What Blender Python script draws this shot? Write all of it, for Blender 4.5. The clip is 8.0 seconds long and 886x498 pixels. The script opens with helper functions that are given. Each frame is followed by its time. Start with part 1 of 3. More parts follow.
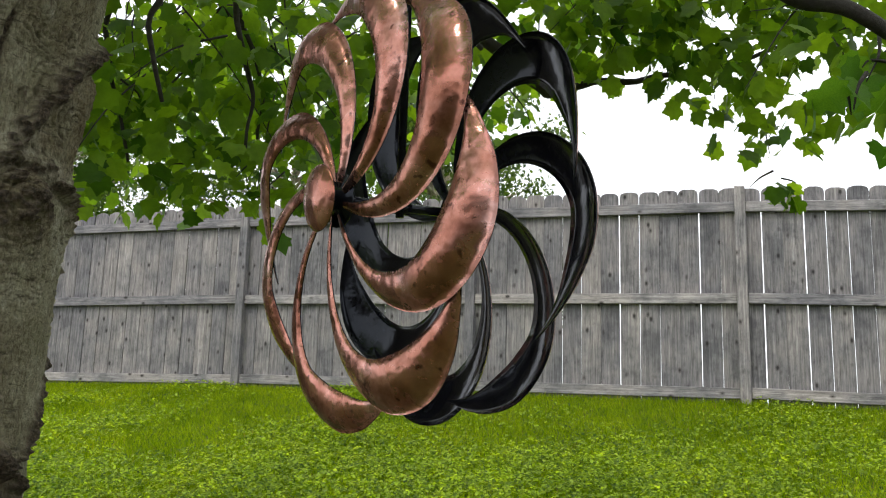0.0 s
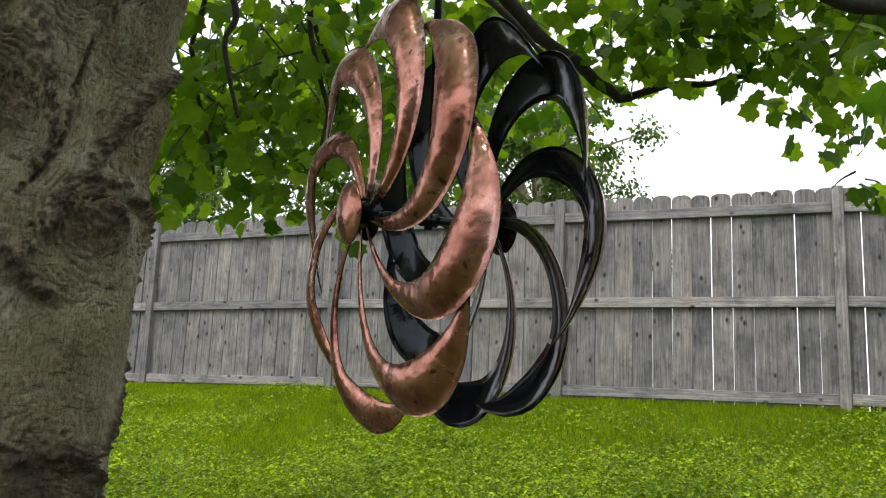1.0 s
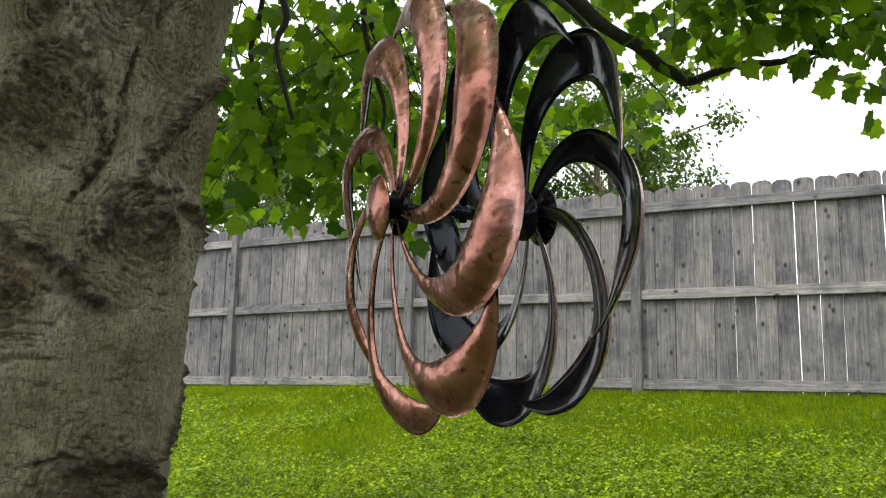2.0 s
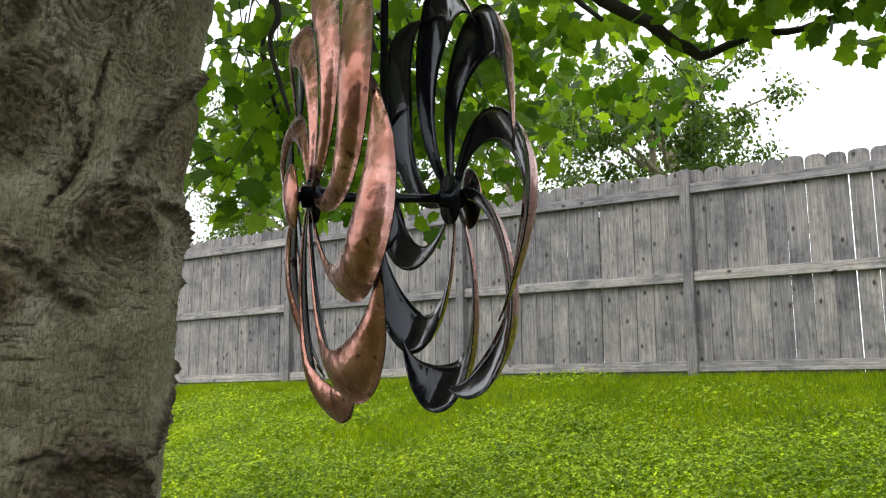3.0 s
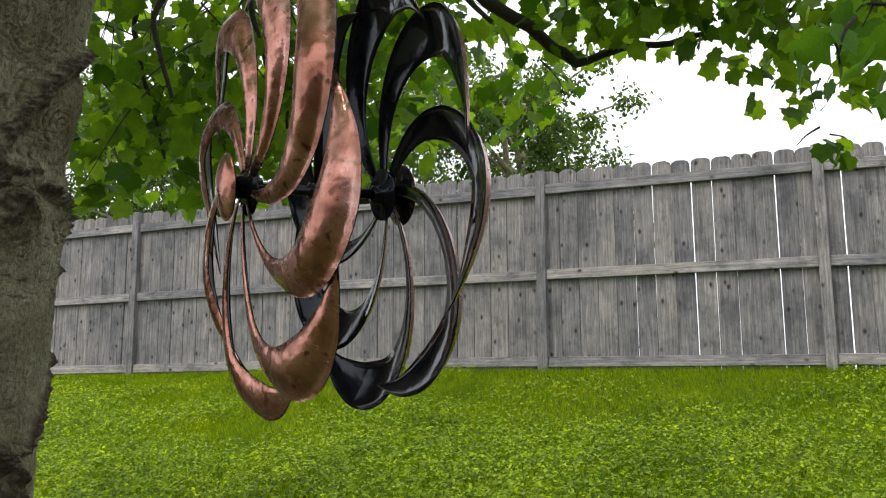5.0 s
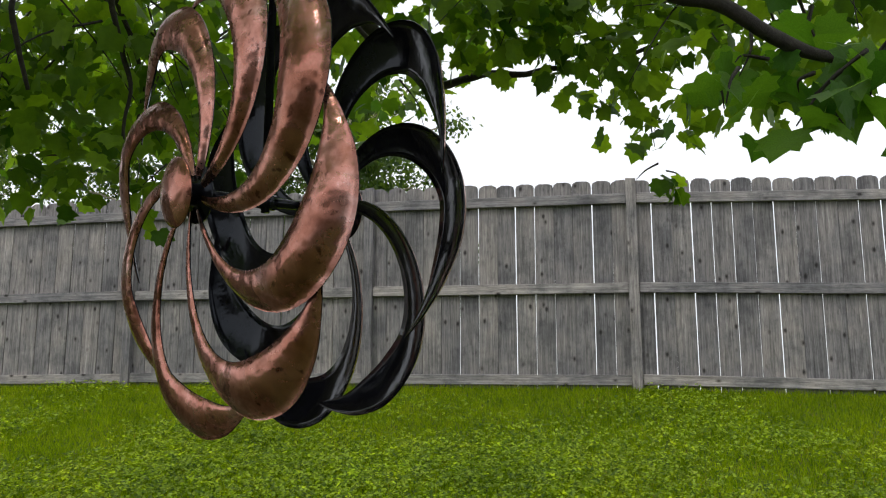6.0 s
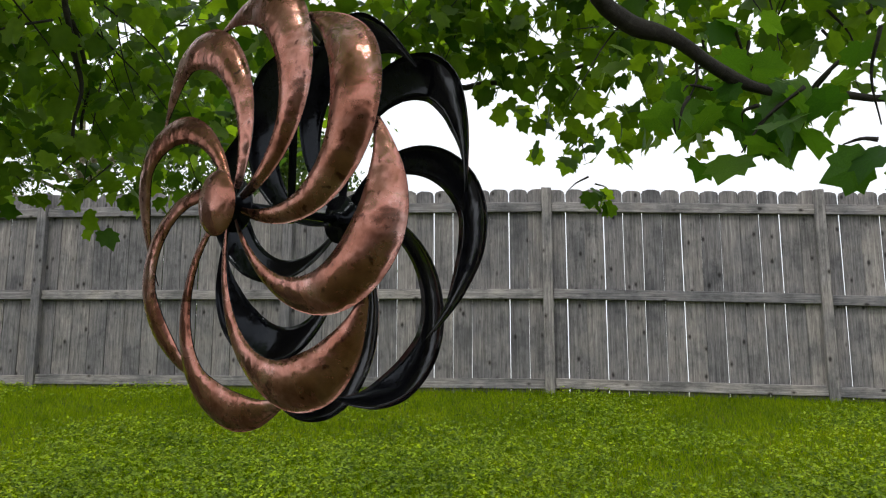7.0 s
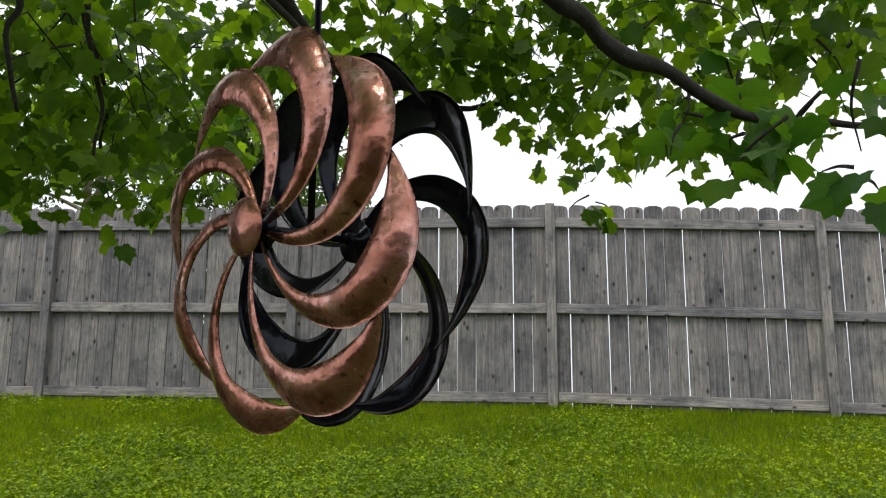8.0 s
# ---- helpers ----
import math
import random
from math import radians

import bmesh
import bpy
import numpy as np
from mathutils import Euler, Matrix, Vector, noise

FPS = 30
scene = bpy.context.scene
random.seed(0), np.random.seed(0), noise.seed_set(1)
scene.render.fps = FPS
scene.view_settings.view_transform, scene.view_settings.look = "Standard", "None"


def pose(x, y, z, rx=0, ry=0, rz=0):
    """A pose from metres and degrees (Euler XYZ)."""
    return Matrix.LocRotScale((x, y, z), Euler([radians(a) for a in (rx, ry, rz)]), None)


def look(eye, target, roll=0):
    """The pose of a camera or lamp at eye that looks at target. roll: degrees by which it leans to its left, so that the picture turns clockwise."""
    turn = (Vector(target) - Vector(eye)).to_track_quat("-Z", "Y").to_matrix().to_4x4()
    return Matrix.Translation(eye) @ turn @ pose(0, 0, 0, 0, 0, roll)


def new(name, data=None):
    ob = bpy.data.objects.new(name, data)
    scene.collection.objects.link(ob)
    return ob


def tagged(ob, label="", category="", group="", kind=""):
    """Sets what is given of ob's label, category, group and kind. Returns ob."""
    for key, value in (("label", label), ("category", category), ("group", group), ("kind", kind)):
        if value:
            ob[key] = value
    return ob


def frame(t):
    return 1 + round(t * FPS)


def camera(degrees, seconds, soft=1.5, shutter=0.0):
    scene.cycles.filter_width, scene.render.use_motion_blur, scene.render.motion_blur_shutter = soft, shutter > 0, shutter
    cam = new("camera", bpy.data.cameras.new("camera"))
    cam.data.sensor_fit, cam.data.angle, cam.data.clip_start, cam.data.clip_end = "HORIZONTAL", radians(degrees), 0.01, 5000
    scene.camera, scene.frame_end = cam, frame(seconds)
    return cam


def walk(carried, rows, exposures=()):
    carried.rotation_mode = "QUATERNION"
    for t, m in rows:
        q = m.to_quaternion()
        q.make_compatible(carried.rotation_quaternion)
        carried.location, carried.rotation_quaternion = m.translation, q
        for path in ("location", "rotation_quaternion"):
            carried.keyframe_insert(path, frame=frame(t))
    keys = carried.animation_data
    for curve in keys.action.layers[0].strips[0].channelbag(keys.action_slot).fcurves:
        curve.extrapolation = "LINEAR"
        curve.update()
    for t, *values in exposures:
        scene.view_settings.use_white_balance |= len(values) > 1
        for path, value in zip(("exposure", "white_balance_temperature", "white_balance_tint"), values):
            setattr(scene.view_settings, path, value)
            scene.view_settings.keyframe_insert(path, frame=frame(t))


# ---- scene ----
cam = camera(52.1, 8.0, soft=1.1)
PATH = [
    (0, (2.396, -0.806, -0.256), (1.792, 1.062, 0.124), 1.7),
    (0.5, (2.496, -0.832, -0.253), (1.728, 0.975, 0.125), 2.5),
    (1, (2.49, -0.828, -0.255), (1.688, 0.964, 0.125), 2.4),
    (1.5, (2.485, -0.813, -0.249), (1.612, 0.947, 0.132), 2.1),
    (3, (2.651, -0.675, -0.253), (1.569, 0.97, 0.094), -0.3),
    (3.5, (2.678, -0.669, -0.252), (1.579, 0.966, 0.09), -0.5),
    (4, (2.656, -0.667, -0.243), (1.563, 0.975, 0.091), -0.5),
    (5.5, (2.498, -0.749, -0.25), (1.936, 1.139, 0.099), -0.1),
    (6, (2.421, -0.769, -0.246), (2.027, 1.157, 0.12), -0.0),
    (6.5, (2.369, -0.843, -0.259), (2.076, 1.1, 0.113), 0.0),
    (7, (2.319, -0.888, -0.257), (2.13, 1.067, 0.117), 0.0),
    (7.5, (2.3, -0.915, -0.257), (2.113, 1.038, 0.13), 0.2),
    (8, (2.327, -0.991, -0.269), (2.129, 0.958, 0.135), 0.3),
]
walk(cam, [(t, look(eye, target, roll)) for t, eye, target, roll in PATH],
     [(0, 0.52), (1.0, 0.5), (3.0, 0.75), (4.2, 0.75), (5.5, 0.15), (6.5, -0.05), (8.0, 0.03)])

# ---- world and light: a white overcast sky ----
world = bpy.data.worlds.new("overcast")
scene.world = world
world.use_nodes = True
wn, wl = world.node_tree.nodes, world.node_tree.links
sky = wn.new("ShaderNodeTexSky")
sky.sky_type, sky.sun_disc = "NISHITA", False
sky.sun_elevation, sky.sun_rotation = radians(55), radians(156)
sky.dust_density, sky.air_density = 6.0, 1.0
pale = wn.new("ShaderNodeMix")
pale.data_type = "RGBA"
pale.inputs[0].default_value = 0.82
pale.inputs[7].default_value = (11.0, 11.2, 11.6, 1)
wl.new(sky.outputs[0], pale.inputs[6])
wl.new(pale.outputs[2], wn["Background"].inputs[0])
wn["Background"].inputs[1].default_value = 0.115
lamp = bpy.data.lights.new("sun", "SUN")
lamp.energy, lamp.angle, lamp.color = 1.3, radians(16), (1.0, 0.97, 0.92)
sun = new("sun", lamp)
sun.matrix_world = look((0, 0, 30), (0.40 * 20, 0.90 * 20, 30 - 1.43 * 20))


# ---- materials ----
def material(name):
    m = bpy.data.materials.new(name)
    m.use_nodes = True
    nt = m.node_tree
    return m, nt.nodes, nt.links, nt.nodes["Principled BSDF"]


def ramp(nodes, stops):
    r = nodes.new("ShaderNodeValToRGB")
    while len(r.color_ramp.elements) < len(stops):
        r.color_ramp.elements.new(0.5)
    for e, (p, c) in zip(r.color_ramp.elements, stops):
        e.position, e.color = p, (*c, 1)
    return r


def noise_tex(nodes, links, coord, scale, detail=4, rough=0.6):
    n = nodes.new("ShaderNodeTexNoise")
    n.inputs["Scale"].default_value, n.inputs["Detail"].default_value = scale, detail
    n.inputs["Roughness"].default_value = rough
    if coord is not None:
        links.new(coord, n.inputs["Vector"])
    return n


def mix(nodes, links, a, b, f, mode="MIX"):
    n = nodes.new("ShaderNodeMix")
    n.data_type, n.blend_type = "RGBA", mode
    for socket, value in ((n.inputs[0], f), (n.inputs[6], a), (n.inputs[7], b)):
        if isinstance(value, bpy.types.NodeSocket):
            links.new(value, socket)
        elif isinstance(value, tuple):
            socket.default_value = (*value, 1)
        else:
            socket.default_value = value
    return n.outputs[2]


def bump(nodes, links, height, strength, distance, bsdf):
    b = nodes.new("ShaderNodeBump")
    b.inputs["Strength"].default_value, b.inputs["Distance"].default_value = strength, distance
    links.new(height, b.inputs["Height"])
    links.new(b.outputs[0], bsdf.inputs["Normal"])


def mapped(nodes, links, scale, shift_by_object=True):
    """Object coordinates, scaled, and shifted for each object by its random number."""
    tc = nodes.new("ShaderNodeTexCoord")
    mp = nodes.new("ShaderNodeMapping")
    mp.inputs["Scale"].default_value = scale
    links.new(tc.outputs["Object"], mp.inputs["Vector"])
    if shift_by_object:
        oi = nodes.new("ShaderNodeObjectInfo")
        mul = nodes.new("ShaderNodeVectorMath")
        mul.operation = "SCALE"
        mul.inputs[0].default_value = (37.0, 53.0, 91.0)
        links.new(oi.outputs["Random"], mul.inputs["Scale"])
        links.new(mul.outputs[0], mp.inputs["Location"])
    return mp.outputs[0]


def copper_material():
    m, n, l, b = material("aged_copper")
    v = mapped(n, l, (1, 1, 1))
    big = noise_tex(n, l, v, 11, 6, 0.7)
    fine = noise_tex(n, l, v, 30, 5, 0.6)
    base = ramp(n, [(0.34, (0.25, 0.098, 0.066)), (0.44, (0.42, 0.175, 0.126)), (0.55, (0.57, 0.275, 0.222)), (0.68, (0.80, 0.53, 0.49))])
    l.new(big.outputs[0], base.inputs[0])
    smear = ramp(n, [(0.33, (0.40, 0.33, 0.30)), (0.42, (1, 1, 1))])
    l.new(fine.outputs[0], smear.inputs[0])
    col = mix(n, l, base.outputs[0], smear.outputs[0], 0.4, "MULTIPLY")
    # olive-brown patches, part tarnish, part the lawn's reflection painted into the colour
    tarnish_and_reflection = ramp(n, [(0.40, (0.50, 0.44, 0.30)), (0.56, (1, 1, 1))])
    l.new(noise_tex(n, l, v, 5, 4, 0.6).outputs[0], tarnish_and_reflection.inputs[0])
    col = mix(n, l, col, tarnish_and_reflection.outputs[0], 0.5, "MULTIPLY")
    pit = ramp(n, [(0.30, (0.16, 0.11, 0.10)), (0.36, (1, 1, 1))])
    l.new(noise_tex(n, l, v, 75, 3, 0.5).outputs[0], pit.inputs[0])
    col = mix(n, l, col, pit.outputs[0], 0.8, "MULTIPLY")
    l.new(col, b.inputs["Base Color"])
    b.inputs["Metallic"].default_value = 0.95
    rr = ramp(n, [(0.3, (0.36, 0.36, 0.36)), (0.7, (0.17, 0.17, 0.17))])
    l.new(fine.outputs[0], rr.inputs[0])
    l.new(rr.outputs[0], b.inputs["Roughness"])
    bump(n, l, noise_tex(n, l, v, 34, 2, 0.5).outputs[0], 0.55, 0.006, b)
    return m


def black_material():
    m, n, l, b = material("black_gloss_enamel")
    v = mapped(n, l, (1, 1, 1))
    f = noise_tex(n, l, v, 60, 4)
    c = ramp(n, [(0.3, (0.004, 0.004, 0.006)), (0.7, (0.009, 0.009, 0.013))])
    l.new(f.outputs[0], c.inputs[0])
    l.new(c.outputs[0], b.inputs["Base Color"])
    r = ramp(n, [(0.3, (0.07, 0.07, 0.07)), (0.7, (0.16, 0.16, 0.16))])
    l.new(f.outputs[0], r.inputs[0])
    l.new(r.outputs[0], b.inputs["Roughness"])
    b.inputs["Specular IOR Level"].default_value = 0.24
    b.inputs["Specular Tint"].default_value = (0.78, 0.87, 1.0, 1.0)
    bump(n, l, noise_tex(n, l, v, 25, 3).outputs[0], 0.15, 0.004, b)
    return m


def wood_material(name, light, along):
    """Weathered grey softwood: streaks along the board, knots, damp stains."""
    m, n, l, b = material(name)
    s = [40.0, 40.0, 40.0]
    s[along] = 1.3
    v = mapped(n, l, tuple(s))
    streak = noise_tex(n, l, v, 1.6, 8, 0.72)
    s2 = [170.0, 170.0, 170.0]
    s2[along] = 5.0
    grain = noise_tex(n, l, mapped(n, l, tuple(s2)), 1.5, 5, 0.7)
    stain = noise_tex(n, l, mapped(n, l, (2.2, 2.2, 2.2)), 1.3, 5, 0.65)
    c = ramp(n, [(0.28, (0.112 * light, 0.108 * light, 0.107 * light)), (0.44, (0.20 * light, 0.191 * light, 0.192 * light)),
                 (0.57, (0.285 * light, 0.273 * light, 0.272 * light)), (0.70, (0.41 * light, 0.395 * light, 0.388 * light))])
    l.new(streak.outputs[0], c.inputs[0])
    g = ramp(n, [(0.34, (0.45, 0.44, 0.43)), (0.55, (1.05, 1.05, 1.05))])
    l.new(grain.outputs[0], g.inputs[0])
    col = mix(n, l, c.outputs[0], g.outputs[0], 0.7, "MULTIPLY")
    st = ramp(n, [(0.36, (0.34, 0.37, 0.42)), (0.47, (0.84, 0.86, 0.9)), (0.60, (1.24, 1.21, 1.18))])
    l.new(stain.outputs[0], st.inputs[0])
    col = mix(n, l, col, st.outputs[0], 0.65, "MULTIPLY")
    sm = [30.0, 30.0, 30.0]
    sm[along] = 9.0
    mott = ramp(n, [(0.36, (0.38, 0.38, 0.40)), (0.47, (0.95, 0.95, 0.95)), (0.62, (1.12, 1.12, 1.12))])
    l.new(noise_tex(n, l, mapped(n, l, tuple(sm)), 1.0, 7, 0.75).outputs[0], mott.inputs[0])
    col = mix(n, l, col, mott.outputs[0], 0.55, "MULTIPLY")
    oi = n.new("ShaderNodeObjectInfo")
    tone = ramp(n, [(0.0, (0.74, 0.75, 0.78)), (0.5, (0.95, 0.945, 0.94)), (1.0, (1.16, 1.14, 1.10))])
    l.new(oi.outputs["Random"], tone.inputs[0])
    col = mix(n, l, col, tone.outputs[0], 1.0, "MULTIPLY")
    sk = [9.0, 9.0, 9.0]
    sk[along] = 5.5
    sk[1] = 0.02
    vor = n.new("ShaderNodeTexVoronoi")
    vor.inputs["Scale"].default_value = 1.0
    l.new(mapped(n, l, tuple(sk)), vor.inputs["Vector"])
    kn = ramp(n, [(0.075, (0.04, 0.036, 0.034)), (0.10, (0.42, 0.40, 0.39)), (0.19, (1, 1, 1))])
    l.new(vor.outputs["Distance"], kn.inputs[0])
    col = mix(n, l, col, kn.outputs[0], 0.9, "MULTIPLY")
    l.new(col, b.inputs["Base Color"])
    b.inputs["Roughness"].default_value = 0.85
    bump(n, l, grain.outputs[0], 0.5, 0.003, b)
    return m


def bark_material():
    m, n, l, b = material("smooth_grey_bark")
    tc = n.new("ShaderNodeTexCoord")
    co = tc.outputs["Object"]
    big = noise_tex(n, l, co, 5, 6, 0.7)
    mp = n.new("ShaderNodeMapping")
    mp.inputs["Scale"].default_value = (14, 14, 75)
    l.new(co, mp.inputs["Vector"])
    flat = noise_tex(n, l, mp.outputs[0], 1.2, 6, 0.7)
    fine = noise_tex(n, l, co, 120, 8, 0.8)
    c = ramp(n, [(0.30, (0.22, 0.192, 0.115)), (0.42, (0.325, 0.294, 0.190)), (0.54, (0.445, 0.415, 0.29)), (0.68, (0.62, 0.60, 0.48))])
    l.new(big.outputs[0], c.inputs[0])
    f = ramp(n, [(0.41, (0.28, 0.25, 0.21)), (0.47, (0.85, 0.84, 0.82)), (0.6, (1.15, 1.15, 1.12))])
    l.new(fine.outputs[0], f.inputs[0])
    col = mix(n, l, c.outputs[0], f.outputs[0], 0.5, "MULTIPLY")
    mv = n.new("ShaderNodeMapping")
    mv.inputs["Scale"].default_value = (150, 150, 26)
    l.new(co, mv.inputs["Vector"])
    wrinkle = noise_tex(n, l, mv.outputs[0], 1.5, 5, 0.65)
    wr = ramp(n, [(0.36, (0.55, 0.51, 0.45)), (0.48, (1, 1, 1)), (0.62, (1.12, 1.12, 1.1))])
    l.new(wrinkle.outputs[0], wr.inputs[0])
    col = mix(n, l, col, wr.outputs[0], 0.9, "MULTIPLY")
    lent = ramp(n, [(0.36, (0.25, 0.22, 0.18)), (0.42, (1, 1, 1))])
    l.new(flat.outputs[0], lent.inputs[0])
    col = mix(n, l, col, lent.outputs[0], 0.8, "MULTIPLY")
    moss = ramp(n, [(0.5, (0, 0, 0)), (0.68, (1, 1, 1))])
    l.new(noise_tex(n, l, co, 3.1, 5, 0.65).outputs[0], moss.inputs[0])
    mf = n.new("ShaderNodeMath")
    mf.operation = "MULTIPLY"
    mf.inputs[1].default_value = 0.45
    l.new(moss.outputs[0], mf.inputs[0])
    col = mix(n, l, col, (0.22, 0.215, 0.11), mf.outputs[0])
    mc = n.new("ShaderNodeMapping")
    mc.inputs["Scale"].default_value = (38, 38, 15)
    l.new(co, mc.inputs["Vector"])
    warp = noise_tex(n, l, co, 14, 4, 0.6)
    wv = n.new("ShaderNodeVectorMath")
    wv.operation = "MULTIPLY_ADD"
    wv.inputs[1].default_value = (2.4, 2.4, 2.4)
    l.new(warp.outputs["Color"], wv.inputs[0])
    l.new(mc.outputs[0], wv.inputs[2])
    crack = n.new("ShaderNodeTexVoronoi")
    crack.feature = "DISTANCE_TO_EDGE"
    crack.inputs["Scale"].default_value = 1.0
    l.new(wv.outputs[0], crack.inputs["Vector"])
    # crack lines darkened in the colour, standing in for the shade inside them
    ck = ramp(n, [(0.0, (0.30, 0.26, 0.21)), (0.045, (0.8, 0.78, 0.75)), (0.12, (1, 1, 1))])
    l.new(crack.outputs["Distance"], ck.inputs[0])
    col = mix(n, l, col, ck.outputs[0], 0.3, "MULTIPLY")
    at = n.new("ShaderNodeAttribute")
    at.attribute_name = "scar_and_shade"
    crust = ramp(n, [(0.40, (0.018, 0.012, 0.008)), (0.5, (0.075, 0.052, 0.034)), (0.62, (0.21, 0.158, 0.11))])
    l.new(fine.outputs[0], crust.inputs[0])
    # brown weathering, deepened on the upper trunk to paint in the crown's shade
    worn = n.new("ShaderNodeAttribute")
    worn.attribute_name = "stain"
    weather_and_shade = mix(n, l, col, (0.56, 0.46, 0.34), 1.0, "MULTIPLY")
    col = mix(n, l, col, weather_and_shade, worn.outputs["Fac"])
    # darkens the wrinkle troughs in the colour, in place of shade
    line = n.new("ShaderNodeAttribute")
    line.attribute_name = "trough_shade"
    shaded_trough = mix(n, l, col, (0.27, 0.225, 0.17), 1.0, "MULTIPLY")
    col = mix(n, l, col, shaded_trough, line.outputs["Fac"])
    ragged = n.new("ShaderNodeMath")
    ragged.operation = "MULTIPLY_ADD"
    ragged.inputs[1].default_value = 1.5
    l.new(fine.outputs[0], ragged.inputs[0])
    l.new(at.outputs["Fac"], ragged.inputs[2])
    cover = ramp(n, [(0.0, (0, 0, 0)), (0.46, (0, 0, 0)), (0.74, (0.95, 0.95, 0.95))])
    half = n.new("ShaderNodeMath")
    half.operation = "MULTIPLY"
    half.inputs[1].default_value = 0.5
    l.new(ragged.outputs[0], half.inputs[0])
    l.new(half.outputs[0], cover.inputs[0])
    col = mix(n, l, col, crust.outputs[0], cover.outputs[0])
    l.new(col, b.inputs["Base Color"])
    b.inputs["Roughness"].default_value = 0.9
    add = n.new("ShaderNodeMath")
    l.new(fine.outputs[0], add.inputs[0])
    l.new(flat.outputs[0], add.inputs[1])
    add1 = n.new("ShaderNodeMath")
    l.new(add.outputs[0], add1.inputs[0])
    l.new(wrinkle.outputs[0], add1.inputs[1])
    add2 = n.new("ShaderNodeMath")
    l.new(add1.outputs[0], add2.inputs[0])
    cs = ramp(n, [(0.0, (0, 0, 0)), (0.15, (0.2, 0.2, 0.2))])
    l.new(crack.outputs["Distance"], cs.inputs[0])
    l.new(cs.outputs[0], add2.inputs[1])
    bump(n, l, add2.outputs[0], 1.0, 0.013, b)
    return m


def twig_material():
    m, n, l, b = material("dark_twig_bark")
    tc = n.new("ShaderNodeTexCoord")
    f = noise_tex(n, l, tc.outputs["Object"], 60, 6, 0.7)
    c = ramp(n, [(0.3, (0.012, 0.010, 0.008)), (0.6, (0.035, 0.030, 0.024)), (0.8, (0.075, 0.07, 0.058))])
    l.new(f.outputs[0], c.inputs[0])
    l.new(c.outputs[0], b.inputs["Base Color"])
    b.inputs["Roughness"].default_value = 0.85
    bump(n, l, f.outputs[0], 0.6, 0.006, b)
    return m


def leaf_material(name, dark, bright, by_island=True, straw=None, gloss=0.3, patchy=False):
    """A thin leaf: some light bounces, some shines through."""
    m, n, l, b = material(name)
    if by_island:
        rnd = n.new("ShaderNodeNewGeometry").outputs["Random Per Island"]
    else:
        rnd = n.new("ShaderNodeObjectInfo").outputs["Random"]
    c = ramp(n, [(0.0, dark), (0.55, tuple((p + q) / 2 for p, q in zip(dark, bright))), (0.975, bright), (0.99, straw or bright)])
    l.new(rnd, c.inputs[0])
    tc = n.new("ShaderNodeTexCoord")
    f = noise_tex(n, l, tc.outputs["Object"], 30, 3)
    v = ramp(n, [(0.3, (0.75, 0.78, 0.7)), (0.7, (1.1, 1.08, 1.0))])
    l.new(f.outputs[0], v.inputs[0])
    col = mix(n, l, c.outputs[0], v.outputs[0], 1.0, "MULTIPLY")
    if patchy:
        p = ramp(n, [(0.3, (0.62, 0.68, 0.6)), (0.5, (0.95, 0.97, 0.95)), (0.7, (1.22, 1.12, 1.0))])
        l.new(noise_tex(n, l, tc.outputs["Object"], 1.6, 6, 0.7).outputs[0], p.inputs[0])
        col = mix(n, l, col, p.outputs[0], 1.0, "MULTIPLY")
    l.new(col, b.inputs["Base Color"])
    b.inputs["Roughness"].default_value = 0.5
    b.inputs["Specular IOR Level"].default_value = gloss
    tr = n.new("ShaderNodeBsdfTranslucent")
    glow = mix(n, l, col, (3.1, 2.9, 0.85), 1.0, "MULTIPLY")
    l.new(glow, tr.inputs["Color"])
    ms = n.new("ShaderNodeMixShader")
    ms.inputs[0].default_value = 0.5
    l.new(b.outputs[0], ms.inputs[1])
    l.new(tr.outputs[0], ms.inputs[2])
    l.new(ms.outputs[0], n["Material Output"].inputs["Surface"])
    return m


def lawn_material():
    m, n, l, b = material("lawn_soil_and_thatch")
    tc = n.new("ShaderNodeTexCoord")
    big = noise_tex(n, l, tc.outputs["Object"], 0.9, 5, 0.6)
    fine = noise_tex(n, l, tc.outputs["Object"], 40, 6, 0.75)
    c = ramp(n, [(0.3, (0.03, 0.048, 0.004)), (0.5, (0.055, 0.08, 0.006)), (0.7, (0.10, 0.105, 0.02))])
    l.new(big.outputs[0], c.inputs[0])
    f = ramp(n, [(0.3, (0.5, 0.5, 0.45)), (0.65, (1.15, 1.15, 1.0))])
    l.new(fine.outputs[0], f.inputs[0])
    col = mix(n, l, c.outputs[0], f.outputs[0], 1.0, "MULTIPLY")
    l.new(col, b.inputs["Base Color"])
    b.inputs["Roughness"].default_value = 0.9
    bump(n, l, fine.outputs[0], 0.8, 0.02, b)
    return m


COPPER = copper_material()
BLACK = black_material()
PICKET_WOOD = wood_material("weathered_grey_pickets", 0.9, 2)
RAIL_WOOD = wood_material("weathered_grey_rails", 1.08, 0)
POST_WOOD = wood_material("weathered_grey_posts", 0.95, 2)
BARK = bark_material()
TWIG_BARK = twig_material()
LEAF = leaf_material("maple_leaf_green", (0.028, 0.076, 0.010), (0.138, 0.234, 0.020))
LEAF_ONE = leaf_material("single_maple_leaf_green", (0.028, 0.088, 0.014), (0.095, 0.20, 0.028), False)
FAR_LEAF = leaf_material("distant_leaf_green", (0.016, 0.042, 0.012), (0.075, 0.125, 0.032))
GRASS = leaf_material("grass_blade_green", (0.060, 0.120, 0.003), (0.265, 0.352, 0.010), straw=(0.26, 0.21, 0.08), gloss=0.08, patchy=True)
CLOVER = leaf_material("clover_green", (0.050, 0.098, 0.005), (0.325, 0.43, 0.050), gloss=0.22, patchy=True)
LAWN = lawn_material()


